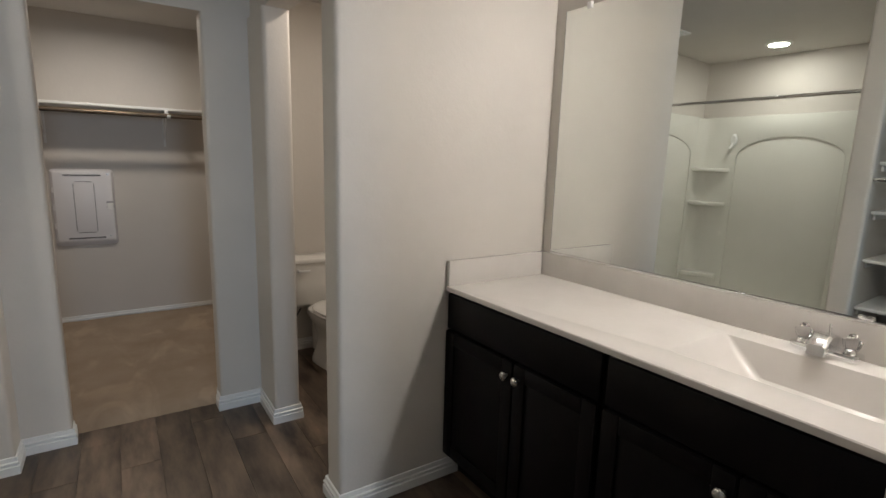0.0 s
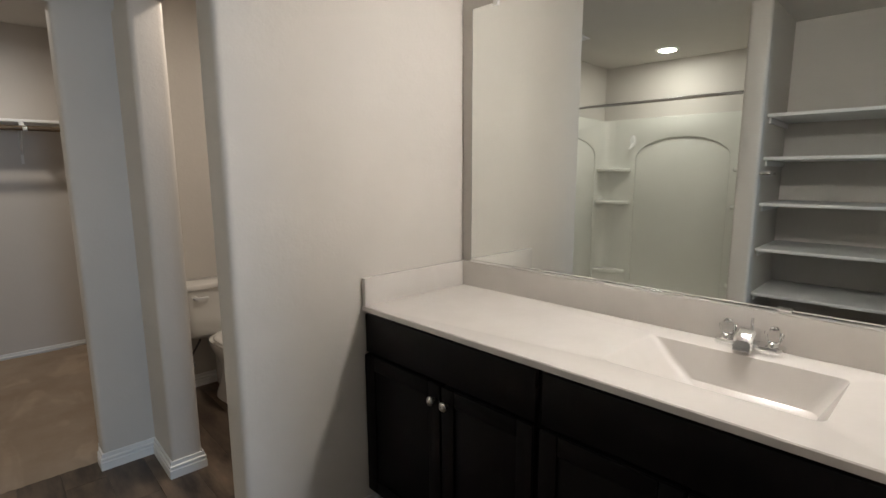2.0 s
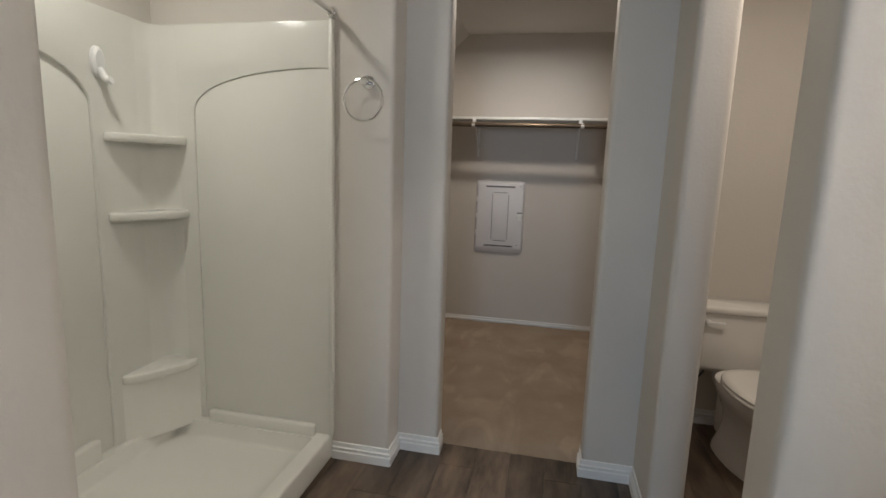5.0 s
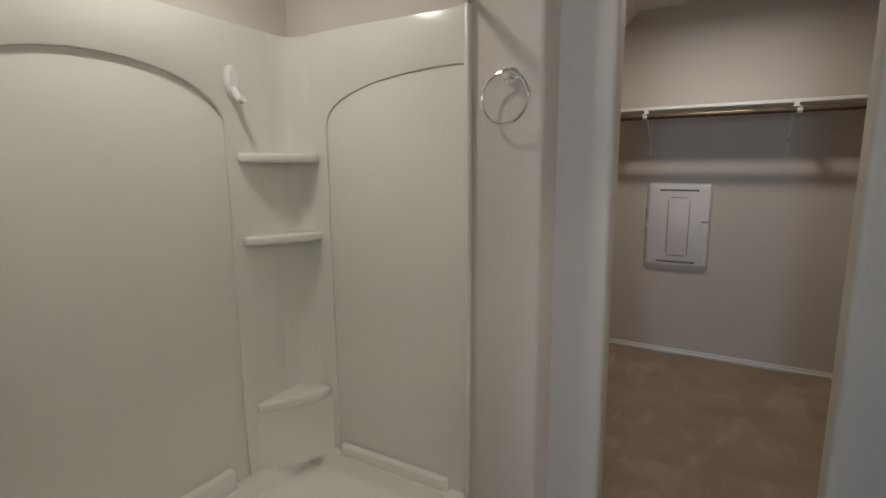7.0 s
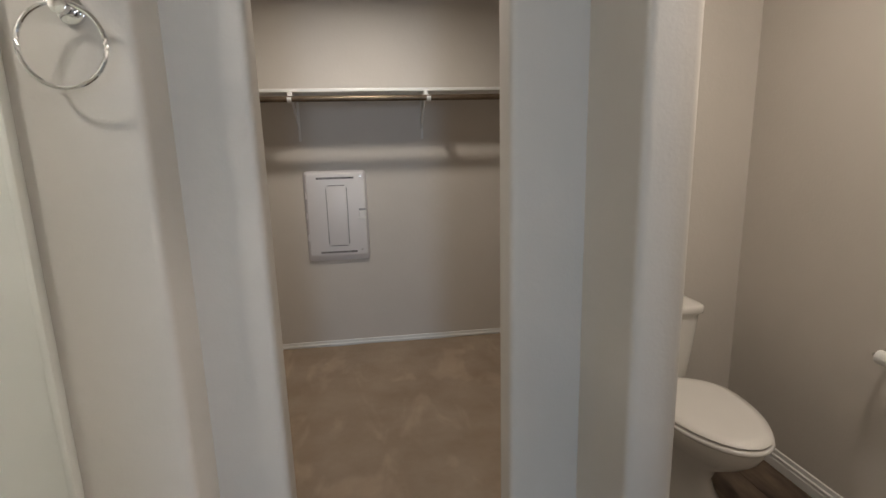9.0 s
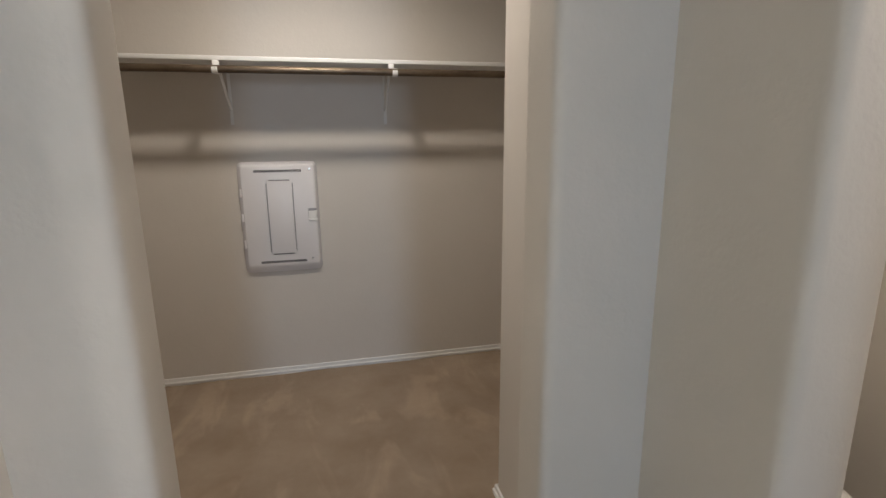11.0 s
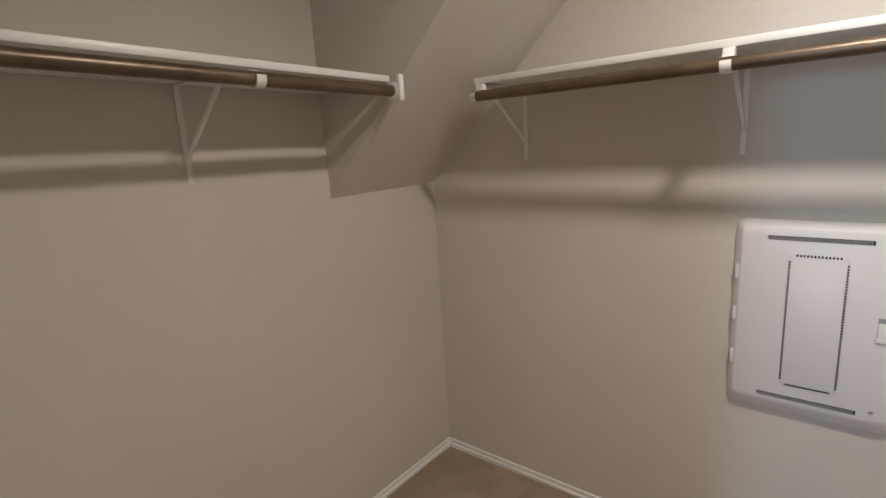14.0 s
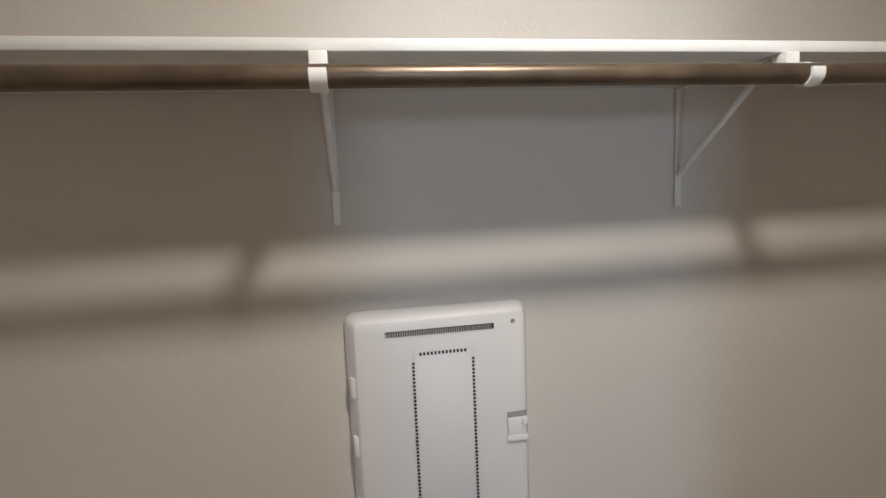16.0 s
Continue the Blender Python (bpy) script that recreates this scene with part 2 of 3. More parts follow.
wall("wall_shower_west", [(-1.52, 1.147), (-1.40, 1.147), (-1.40, 2.755), (-1.52, 2.755)])
wall("wall_shower_south", [(-1.40, 1.147), (-0.20, 1.147, R), (-0.20, 1.267, R), (-1.40, 1.267)])
wall("wall_linen_back", [(-0.97, 0.22), (-0.85, 0.22), (-0.85, 1.147), (-0.97, 1.147)])
wall("wall_entry_west", [(-0.85, 0.22), (-0.12, 0.22, R), (-0.12, 0.34, R), (-0.85, 0.34)])
wall("wall_entry_east", [(0.68, 0.19, R), (1.784, 0.19), (1.784, 0.315), (0.68, 0.315, R)])
wall("wall_entry_header", [(-0.12, 0.20), (0.70, 0.20), (0.70, 0.315), (-0.12, 0.315)], HEAD, CEIL)
wall("wall_bedroom_west", [(-2.62, -3.3), (-2.5, -3.3), (-2.5, 0.34), (-2.62, 0.34)])
wall("wall_bedroom_east", [(1.745, -3.3), (1.865, -3.3), (1.865, 0.20), (1.745, 0.20)])
wall("wall_bedroom_north", [(-2.5, 0.22), (-0.97, 0.22), (-0.97, 0.34), (-2.5, 0.34)])
for nm, pts, a, b in (("wall_bedroom_south", [(-2.5, -3.3), (1.745, -3.3), (1.745, -3.15), (-2.5, -3.15)], 0, 0.85),
                      ("wall_window_head", [(-2.5, -3.3), (1.745, -3.3), (1.745, -3.15), (-2.5, -3.15)], 2.15, CEIL),
                      ("wall_window_left", [(-2.5, -3.3), (-0.05, -3.3), (-0.05, -3.15), (-2.5, -3.15)], 0.85, 2.15),
                      ("wall_window_right", [(0.69, -3.3), (1.745, -3.3), (1.745, -3.15), (0.69, -3.15)], 0.85, 2.15)):
    wall(nm, pts, a, b)
setting("soffit_slope", prism([(-1.46, 1.318), (-0.40, 2.335), (-1.46, 2.335)], 4.325, 4.89, axis="y"), WALL,
        "sloping painted drywall soffit in the closet corner", "soffit")
setting("ceiling", box(-2.62, 1.905, -3.3, 5.0, CEIL, CEIL + 0.1), CEILING, "off-white textured drywall ceiling", "ceiling")
setting("ground", box(-3.5, 3, -5.5, 5.6, -0.20, -0.06), material("slab", (0.3, 0.3, 0.29), 0.9), "plain concrete slab under the floors", "ground")
floor = setting("floor", box(-0.86, 1.79, 0.22, 3.56, -0.05, -0.004), JOINT, "dark brown wood-look vinyl plank floor", "floor")
setting("bedroom_carpet", box(-2.5, 1.745, -3.15, 0.22, -0.05, 0.004), CARPET, "beige cut pile carpet floor", "carpet")


def carpet():
    bm = bmesh.new()
    xs, ys = 160, 44
    x0, x1, y0, y1 = -1.47, 1.75, 2.99, 4.9
    vs = {}
    for i in range(xs + 1):
        for j in range(ys + 1):
            x, y = x0 + (x1 - x0) * i / xs, y0 + (y1 - y0) * j / ys
            z = min(0.034, 0.012 + 0.008 * j) + 0.0025 * noise.noise((x * 5, y * 5, 0))
            if j == 0:
                z, y = -0.003, y + 0.010 * noise.noise((x * 30, 0, 1))
            if j == 1:
                y = y0 + 0.014 + 0.010 * noise.noise((x * 38, 0, 7))
                z = 0.009
            vs[i, j] = bm.verts.new((x, y, z))
    for i in range(xs):
        for j in range(ys):
            if vs[i, j].co.x > 0.76 and vs[i, j].co.y < 3.59:
                continue
            bm.faces.new((vs[i, j], vs[i + 1, j], vs[i + 1, j + 1], vs[i, j + 1]))
    bmesh.ops.delete(bm, geom=[v for v in bm.verts if not v.link_faces], context="VERTS")
    return bm


setting("closet_carpet", carpet(), CARPET, "beige cut pile carpet with vacuum marks and a frayed edge", "carpet", 60)

# ---- baseboards ----
PROFILE = [(d, h * 0.94) for d, h in [(0.0, 0.0), (0.014, 0.0), (0.014, 0.038), (0.008, 0.042), (0.008, 0.046), (0.013, 0.050), (0.013, 0.058), (0.007, 0.062), (0.007, 0.068), (0.006, 0.080), (0.0, 0.082)]]


def baseboard(path, z=0.0):
    """Sweep the profile along a plan path; the room lies to the left of the way."""
    pts = [Vector(p) for p in path]
    rings = []
    for i, p in enumerate(pts):
        ns = []
        if i:
            d = (p - pts[i - 1]).normalized()
            ns.append(Vector((-d.y, d.x)))
        if i < len(pts) - 1:
            d = (pts[i + 1] - p).normalized()
            ns.append(Vector((-d.y, d.x)))
        n = ns[0] if len(ns) == 1 else (ns[0] + ns[1]) / (1 + ns[0].dot(ns[1]))
        rings.append([(p.x + n.x * d, p.y + n.y * d, z + h) for d, h in PROFILE])
    return setting("baseboard", loft(rings), TRIM, "white painted ridged wooden baseboard", "baseboard", 0)


baseboard([(-0.131, 2.985), (-0.128, 2.902), (-0.315, 2.902), (-0.315, 2.755), (-0.572, 2.755)])
baseboard([(0.847, 2.70), (0.847, 2.617), (0.72, 2.617), (0.72, 2.902), (0.510, 2.902), (0.510, 2.985)])
baseboard([(1.295, 1.825), (0.755, 1.825), (0.755, 1.965), (1.745, 1.965), (1.745, 3.56), (0.847, 3.56), (0.847, 2.72)])
baseboard([(0.510, 3.03), (0.70, 3.03), (0.70, 3.67), (1.745, 3.67), (1.745, 4.89), (-1.46, 4.89), (-1.46, 3.03), (-0.16, 3.03)], -0.004)
baseboard([(-0.60, 1.267), (-0.20, 1.267), (-0.20, 1.147), (-0.30, 1.147)])
baseboard([(-0.30, 0.34), (-0.12, 0.34), (-0.12, 0.22)])

# ---- shower ----
base = thing("shower_pan", "white moulded fibreglass shower pan with a low curb", "shower pan")
bm = box(-1.40, -0.572, 1.267, 2.755, 0.0, 0.115, 0.012, 3)
top = max(bm.faces, key=lambda f: (f.calc_center_median().z, f.calc_area()))
bmesh.ops.inset_region(bm, faces=[top], thickness=0.075)
r = bmesh.ops.extrude_discrete_faces(bm, faces=[top])["faces"][0]
for v in r.verts:
    v.co.z -= 0.065
    v.co.x += 0.02 if v.co.x < -1 else -0.02
    v.co.y += 0.02 if v.co.y < 2 else -0.02
edges = list({e for v in r.verts for e in v.link_edges})
bmesh.ops.bevel(bm, geom=edges, offset=0.014, segments=3, affect="EDGES", profile=0.5)
part("tray", bm, SURROUND, base, smooth=50)
part("drain", tube((-1.0, 2.0, 0.049), (-1.0, 2.0, 0.055), 0.045, 28, bevel=0.002), CHROME, base, "round chrome drain")

sur = thing("shower_surround", "glossy white moulded fibreglass shower wall with arches and corner shelves", "shower wall")
ST = 1.845


def arch(c, half, spring, rise, n=18):
    return [(c + half * math.cos(math.pi * k / n), spring + rise * math.sin(math.pi * k / n)) for k in range(n + 1)]


part("back_panel", box(-1.40, -1.383, 1.267, 2.755, 0.10, ST, 0.003), SURROUND, sur)
outline = [(1.267, 0.11), (1.267, ST - 0.004), (2.755, ST - 0.004), (2.755, 0.11), (2.41, 0.11), *arch(2.01, 0.40, 1.475, 0.185), (1.61, 0.11)]
part("arch_panel", prism(outline, -1.387, -1.368, axis="x", bevel=0.006), SURROUND, sur)
part("low_ledge", box(-1.385, -1.345, 1.69, 2.33, 0.10, 0.20, 0.012, 3), SURROUND, sur)
for side, y_in, y_out in ((1, 2.733, 2.755), (-1, 1.289, 1.267)):
    part("end_panel", box(-1.385, -0.566, min(y_in, y_out), max(y_in, y_out), 0.10, ST, 0.003), SURROUND, sur)
    quarter = [(-1.187 + 0.587 * (1 - math.cos(k * math.pi / 24)), 1.475 + 0.188 * math.sin(k * math.pi / 24) ** 0.8) for k in range(13)]
    outline = [(-1.385, 0.11), (-1.385, ST - 0.004), (-0.575, ST - 0.004), (-0.575, 1.66)] + quarter[::-1] + [(-1.187, 0.11)]
    ya, yb = sorted((y_in + 0.003 * side, y_in - 0.008 * side))
    part("arch_panel", prism(outline, ya, yb, axis="y", bevel=0.007), SURROUND, sur)
    part("edge_bead", box(-0.578, -0.560, *sorted((y_in - 0.010 * side, y_out)), 0.115, ST + 0.002, 0.005), SURROUND, sur)
    ya, yb = sorted((y_in - 0.035 * side, y_in))
    part("low_ledge", box(-1.16, -0.64, ya, yb, 0.10, 0.165, 0.012, 3), SURROUND, sur)
    ci = y_in - 0.0075 * side
    bm = prism([(-1.3685, ci), (-1.3685, ci - 0.11 * side), (-1.363, ci - 0.06 * side), (-1.345, ci - 0.028 * side), (-1.31, ci - 0.008 * side), (-1.26, ci)], 0.11, ST - 0.01)
    part("corner_column", bm, SURROUND, sur, smooth=50)
    for z, l, w, th in ((1.385, 0.28, 0.145, 0.035), (1.075, 0.28, 0.145, 0.035), (0.405, 0.27, 0.155, 0.04)):
        sh = [(-1.37, ci), (-1.37, ci - l * side), (-1.345, ci - l * side), (-1.27, ci - 0.17 * side), (-1.37 + w, ci - 0.07 * side), (-1.37 + w, ci)]
        part("corner_shelf", prism(rounded([(*p, 0.012) for p in sh], 3), z - th, z, bevel=0.009), SURROUND, sur, smooth=50)
    if side > 0:
        bm = prism(rounded([(-1.37, ci, 0), (-1.37, ci - 0.27, 0), (-1.345, ci - 0.24, 0.03), (-1.27, ci - 0.12, 0.03), (-1.215, ci, 0)]), 0.10, 0.367)
        part("seat_support", bm, SURROUND, sur, smooth=50)

hk = thing("robe_hook", "white plastic hook on the shower wall", "hook")
bm = loft([[(-1.365 + d, 2.44 + w * math.cos(a), 1.635 + h * math.sin(a)) for a in [k * math.tau / 20 for k in range(20)]]
           for d, w, h in ((0, 0.028, 0.056), (0.012, 0.027, 0.054), (0.020, 0.018, 0.042))])
part("plate", bm, PLASTIC, hk)
part("peg", sweep([(-1.350, 2.44, 1.61), (-1.335, 2.443, 1.580), (-1.322, 2.446, 1.568), (-1.310, 2.448, 1.572)], 0.014), PLASTIC, hk)

rod = thing("shower_rod", "straight polished chrome shower curtain rod", "curtain rod")
part("pole", tube((-0.574, 1.27, 1.873), (-0.574, 2.752, 1.873), 0.0125), CHROME, rod)
for y0, y1 in ((2.754, 2.735), (1.268, 1.287)):
    part("flange", tube((-0.574, y0, 1.873), (-0.574, y1, 1.873), 0.026, 28, 0.018, bevel=0.003), CHROME, rod)

ring = thing("towel_ring", "round chrome towel ring on a wall post", "towel ring")
part("rosette", tube((-0.42, 2.754, 1.612), (-0.42, 2.742, 1.612), 0.027, 28, bevel=0.003), CHROME, ring)
part("post", tube((-0.42, 2.744, 1.612), (-0.42, 2.70, 1.612), 0.012, 20, 0.017, bevel=0.003), CHROME, ring)
part("ring", sweep([(-0.42 - 0.004 + 0.078 * math.cos(a), 2.703 + 0.004 * math.sin(a), 1.612 - 0.072 + 0.078 * math.sin(a)) for a in [k * math.tau / 48 for k in range(48)]], 0.0048, 10, closed=True), CHROME, ring)


def downlight(name, x, y, label):
    d = thing(name, label, "ceiling light")
    part("trim", loft([[(x + r_ * math.cos(a), y + r_ * math.sin(a), z) for a in [k * math.tau / 40 for k in range(40)]]
                       for r_, z in ((0.092, CEIL), (0.090, CEIL - 0.006), (0.075, CEIL - 0.008), (0.068, CEIL - 0.003))], False), PLASTIC, d)
    part("diffuser", tube((x, y, CEIL - 0.004), (x, y, CEIL - 0.0005), 0.068, 40), GLOW, d, "glowing round lens")


downlight("shower_downlight", -1.0, 2.04, "round white recessed ceiling light, lit, over the shower")
downlight("toilet_downlight", 1.25, 2.45, "round white recessed ceiling light, lit, over the toilet")
downlight("closet_light", 0.10, 4.0, "round white recessed closet ceiling light, lit")
fan = thing("exhaust_fan", "square white louvred ceiling exhaust grille", "vent")
part("frame", box(-0.25, 0.02, 2.33, 2.60, CEIL - 0.014, CEIL, 0.005), PLASTIC, fan)
for k in range(7):
    part("slat", box(-0.225, -0.005, 2.358 + 0.032 * k, 2.376 + 0.032 * k, CEIL - 0.021, CEIL - 0.013, 0.002), PLASTIC, fan)

# ---- linen shelves ----
for z in (1.69, 1.432, 1.15, 0.865, 0.58):
    s_ = thing("linen_shelf", "white painted board shelf in the open linen niche", "shelf", "linen shelves")
    part("board", box(-0.848, -0.285, 0.342, 1.145, z - 0.02, z, 0.003), TRIM, s_)
    part("cleat", box(-0.84, -0.33, 1.132, 1.145, z - 0.055, z - 0.021, 0.003), TRIM, s_)
    part("cleat", box(-0.84, -0.33, 0.342, 0.355, z - 0.055, z - 0.021, 0.003), TRIM, s_)
bar = thing("towel_bar", "short chrome towel bar on the wall end", "towel bar")
part("post", tube((-0.225, 1.146, 1.33), (-0.225, 1.085, 1.33), 0.015, 20, bevel=0.003), CHROME, bar)
part("arm", tube((-0.215, 1.10, 1.33), (-0.40, 1.10, 1.33), 0.009, 16, bevel=0.002), CHROME, bar)

# ---- vanity ----
VY0, VY1, VX = 0.317, 1.823, 1.240
CT = 0.848


def shaker(parent, name, y0, y1, z0, z1, flat=False):
    d = part(name, box(VX - 0.019, VX - 0.001, y0, y1, z0, z1, 0.0035), ESPRESSO, parent)
    if not flat:
        w = 0.055
        for a, b, c, e in ((y0, y0 + w, z0, z1), (y1 - w, y1, z0, z1), (y0 + w, y1 - w, z0, z0 + w), (y0 + w, y1 - w, z1 - w, z1)):
            part("rail", box(VX - 0.027, VX - 0.017, a + 0.0008, b - 0.0008, c + 0.0008, e - 0.0008, 0.003), ESPRESSO, d)
    return d


def knob(parent, y, z):
    k = part("knob", tube((VX - 0.024, y, z), (VX - 0.04, y, z), 0.006, 14, 0.005), NICKEL, parent, "round brushed nickel knob")
    part("cap", loft([[(VX - d, y + r_ * math.cos(a), z + r_ * math.sin(a)) for a in [j * math.tau / 20 for j in range(20)]]
                      for d, r_ in ((0.038, 0.006), (0.043, 0.0145), (0.049, 0.0155), (0.054, 0.011), (0.056, 0.004))]), NICKEL, k)


VANITIES = []
for (a, b), lab in (((1.052, VY1), "espresso stained double door vanity cabinet"), ((VY0, 1.046), "espresso stained vanity cabinet under the sink")):
    c = thing("vanity_cabinet", lab, "cabinet", "vanity cabinets")
    VANITIES.append(c)
    part("body", box(VX, 1.744, a, b, 0.10, 0.70, 0.002), ESPRESSO, c)
    part("face_rail", box(VX, VX + 0.02, a, b, 0.70, CT - 0.0205), ESPRESSO, c)
    for y in (a, b - 0.016):
        part("side_panel", box(VX + 0.0205, 1.744, y, y + 0.016, 0.70, CT - 0.0205), ESPRESSO, c)
    part("toe_kick", box(VX + 0.06, 1.744, a + 0.002, b - 0.002, 0.001, 0.10), ESPRESSO, c)
    shaker(c, "drawer_front", a + 0.007, b - 0.007, 0.672, CT - 0.030, True)
    mid = (a + b) / 2 - (0.026 if a > 1 else 0.012)
    for y0, y1, ky in ((a + 0.007, mid - 0.003, mid - 0.032), (mid + 0.003, b - 0.007, mid + 0.026)):
        dd = shaker(c, "door", y0, y1, 0.115, 0.664)
        knob(dd, ky, 0.612)

top_ = thing("vanity_countertop", "glossy off-white cultured marble top with integral rectangular sink", "countertop")
BX0, BX1, BY0, BY1 = 1.345, 1.636, 0.470, 0.945


def marble_top():
    """A slab with a rectangular basin sunk into it."""
    bm = bmesh.new()
    def loop(x0, x1, y0, y1, z, r_, n=5):
        return [(p.x, p.y, z) for p in rounded([(x0, y0, r_), (x1, y0, r_), (x1, y1, r_), (x0, y1, r_)], n)]
    o = 1.213
    spec = [(o, 1.743, VY0, VY1, CT - 0.020, 0.002), (o, 1.743, VY0, VY1, CT - 0.003, 0.002), (o + 0.003, 1.742, VY0 + 0.001, VY1 - 0.001, CT, 0.002),
            (BX0 - 0.006, BX1 + 0.003, BY0 - 0.006, BY1 + 0.006, CT, 0.022), (BX0 + 0.002, BX1 - 0.002, BY0 + 0.004, BY1 - 0.004, CT - 0.003, 0.022),
            (BX0 + 0.012, BX1 - 0.012, BY0 + 0.025, BY1 - 0.050, CT - 0.045, 0.028), (BX0 + 0.025, BX1 - 0.028, BY0 + 0.050, BY1 - 0.105, CT - 0.095, 0.034),
            (BX0 + 0.055, BX1 - 0.065, BY0 + 0.090, BY1 - 0.160, CT - 0.120, 0.034), (BX0 + 0.10, BX1 - 0.12, BY0 + 0.15, BY1 - 0.22, CT - 0.126, 0.02)]
    loft([loop(*q) for q in spec], False, bm)
    bm.verts.ensure_lookup_table()
    bm.faces.new(bm.verts[-24:])
    return bm


part("slab", marble_top(), MARBLE, top_, smooth=30)
part("backsplash", box(1.723, 1.744, VY0, VY1, CT - 0.002, CT + 0.104, 0.004), MARBLE, top_)
part("side_splash", box(1.215, 1.7225, VY1 - 0.020, VY1 + 0.001, CT - 0.002, CT + 0.104, 0.004), MARBLE, top_)
part("drain", tube((1.426, 0.668, CT - 0.129), (1.426, 0.668, CT - 0.124), 0.022, 24, bevel=0.002), CHROME, top_, "chrome sink drain")

fa = thing("faucet", "chrome centreset faucet with clear acrylic handles", "faucet")
FY, FX = 0.703, 1.695
part("base", prism(rounded([(FX - 0.026, FY - 0.083, 0.02), (FX + 0.026, FY - 0.083, 0.02), (FX + 0.026, FY + 0.083, 0.02), (FX - 0.026, FY + 0.083, 0.02)]), CT, CT + 0.022, bevel=0.005), CHROME, fa)
part("spout", loft([[(x + dx, FY + w * s_y, z) for dx, s_y, z in ((0, -1, z0), (0, 1, z0), (0.004, 1, z1 - 0.006), (0.004, 0.7, z1), (0.004, -0.7, z1), (0.004, -1, z1 - 0.006))]
                    for x, w, z0, z1 in ((FX + 0.02, 0.020, CT + 0.02, CT + 0.055), (FX - 0.02, 0.022, CT + 0.02, CT + 0.066), (FX - 0.045, 0.023, CT + 0.018, CT + 0.060), (FX - 0.068, 0.022, CT + 0.010, CT + 0.046), (FX - 0.074, 0.020, CT + 0.012, CT + 0.04))]), CHROME, fa)
part("lift_rod", tube((FX + 0.012, FY, CT + 0.05), (FX + 0.012, FY, CT + 0.085), 0.004, 12, bevel=0.001), CHROME, fa)
for s_ in (-1, 1):
    y = FY + s_ * 0.055
    st = part("handle_stem", tube((FX, y, CT + 0.02), (FX, y, CT + 0.036), 0.018, 20, 0.010), CHROME, fa)
    part("handle", loft([[(FX + q * (1 + 0.12 * math.cos(4 * a)) * math.cos(a), y + q * (1 + 0.12 * math.cos(4 * a)) * math.sin(a), z) for a in [k * math.tau / 32 for k in range(32)]]
                         for q, z in ((0.012, CT + 0.028), (0.018, CT + 0.042), (0.021, CT + 0.056), (0.012, CT + 0.062), (0.009, CT + 0.070), (0.005, CT + 0.074))]), ACRYLIC, st, "clear faceted acrylic handle")

mi = thing("wall_mirror", "large frameless plate mirror resting on the backsplash", "mirror")
part("glass", prism([(1.7315, CT + 0.1125), (1.7370, CT + 0.1125), (1.7435, 1.965), (1.7380, 1.965)], 0.36, 1.765, axis="y"), MIRROR, mi, smooth=0)
part("edge", prism([(1.732, CT + 0.1125), (1.7370, CT + 0.1125), (1.7435, 1.965), (1.7385, 1.965)], 1.7652, 1.768, axis="y"), GREYSIDE, mi, "dark polished glass edge", 0)
part("channel", box(1.7235, 1.7445, 0.36, 1.768, CT + 0.1045, CT + 0.112, 0.0015), CHROME, mi, "chrome bottom channel")
for y in (1.645, 1.05, 0.5):
    part("clip", box(1.730, 1.7445, y - 0.011, y + 0.011, 1.953, 1.978, 0.003), PLASTIC, mi, "clear mirror clip")
part("clip", box(1.7215, 1.7445, 0.62, 0.655, CT + 0.11, CT + 0.122, 0.003), CHROME, mi, "chrome mirror clip")

vl = thing("vanity_light", "three lamp vanity light bar above the mirror, lit", "wall lamp")
part("bar", box(1.715, 1.744, 0.34, 0.98, 2.06, 2.14, 0.006), NICKEL, vl)
for k in range(3):
    y = 0.46 + 0.2 * k
    part("arm", tube((1.72, y, 2.10), (1.69, y, 2.135), 0.008, 12), NICKEL, vl)
    part("shade", loft([[(1.69 + q * math.cos(a), y + q * math.sin(a), z) for a in [j * math.tau / 28 for j in range(28)]]
                        for q, z in ((0.02, 2.14), (0.032, 2.13), (0.048, 2.018), (0.045, 2.018), (0.029, 2.125), (0.018, 2.135))], False), PLASTIC, vl, "white bell shade")



def skew(root):
    """Set a thing along the vanity wall, which runs out of square."""
    m = Matrix(((1, -SKEW, 0, SKEW * 1.825), (0, 1, 0, 0), (0, 0, 1, 0), (0, 0, 0, 1)))
    for ob in root.children_recursive:
        ob.data.transform(m)


for root in (*VANITIES, top_, fa, mi, vl):
    skew(root)

# ---- toilet ----
to = thing("toilet", "white porcelain two-piece toilet with the lid down", "toilet")
TX, TK = 1.275, 1.225


def egg(cx, front, back, half, z, n=36):
    """An oval, longer to the front; front and back are y."""
    mid = back - half * 0.95
    out = []
    for k in range(n):
        a = k * math.tau / n
        s, c = math.sin(a), math.cos(a)
        out.append((cx + half * c, mid + ((back - mid) if s > 0 else (mid - front)) * s, z))
    return out


part("bowl", loft([egg(TX, 2.99, 3.42, 0.132, 0.001), egg(TX, 2.995, 3.42, 0.128, 0.025), egg(TX, 3.03, 3.41, 0.105, 0.07), egg(TX, 3.05, 3.40, 0.090, 0.13), egg(TX, 3.02, 3.40, 0.094, 0.19), egg(TX, 2.915, 3.40, 0.128, 0.26),
                   egg(TX, 2.86, 3.40, 0.156, 0.31), egg(TX, 2.84, 3.40, 0.166, 0.345), egg(TX, 2.84, 3.40, 0.165, 0.359)]), PORCELAIN, to, smooth=60)
part("tank_platform", box(TX - 0.10, TX + 0.10, 3.28, 3.535, 0.24, 0.357, 0.03, 3), PORCELAIN, to, smooth=60)
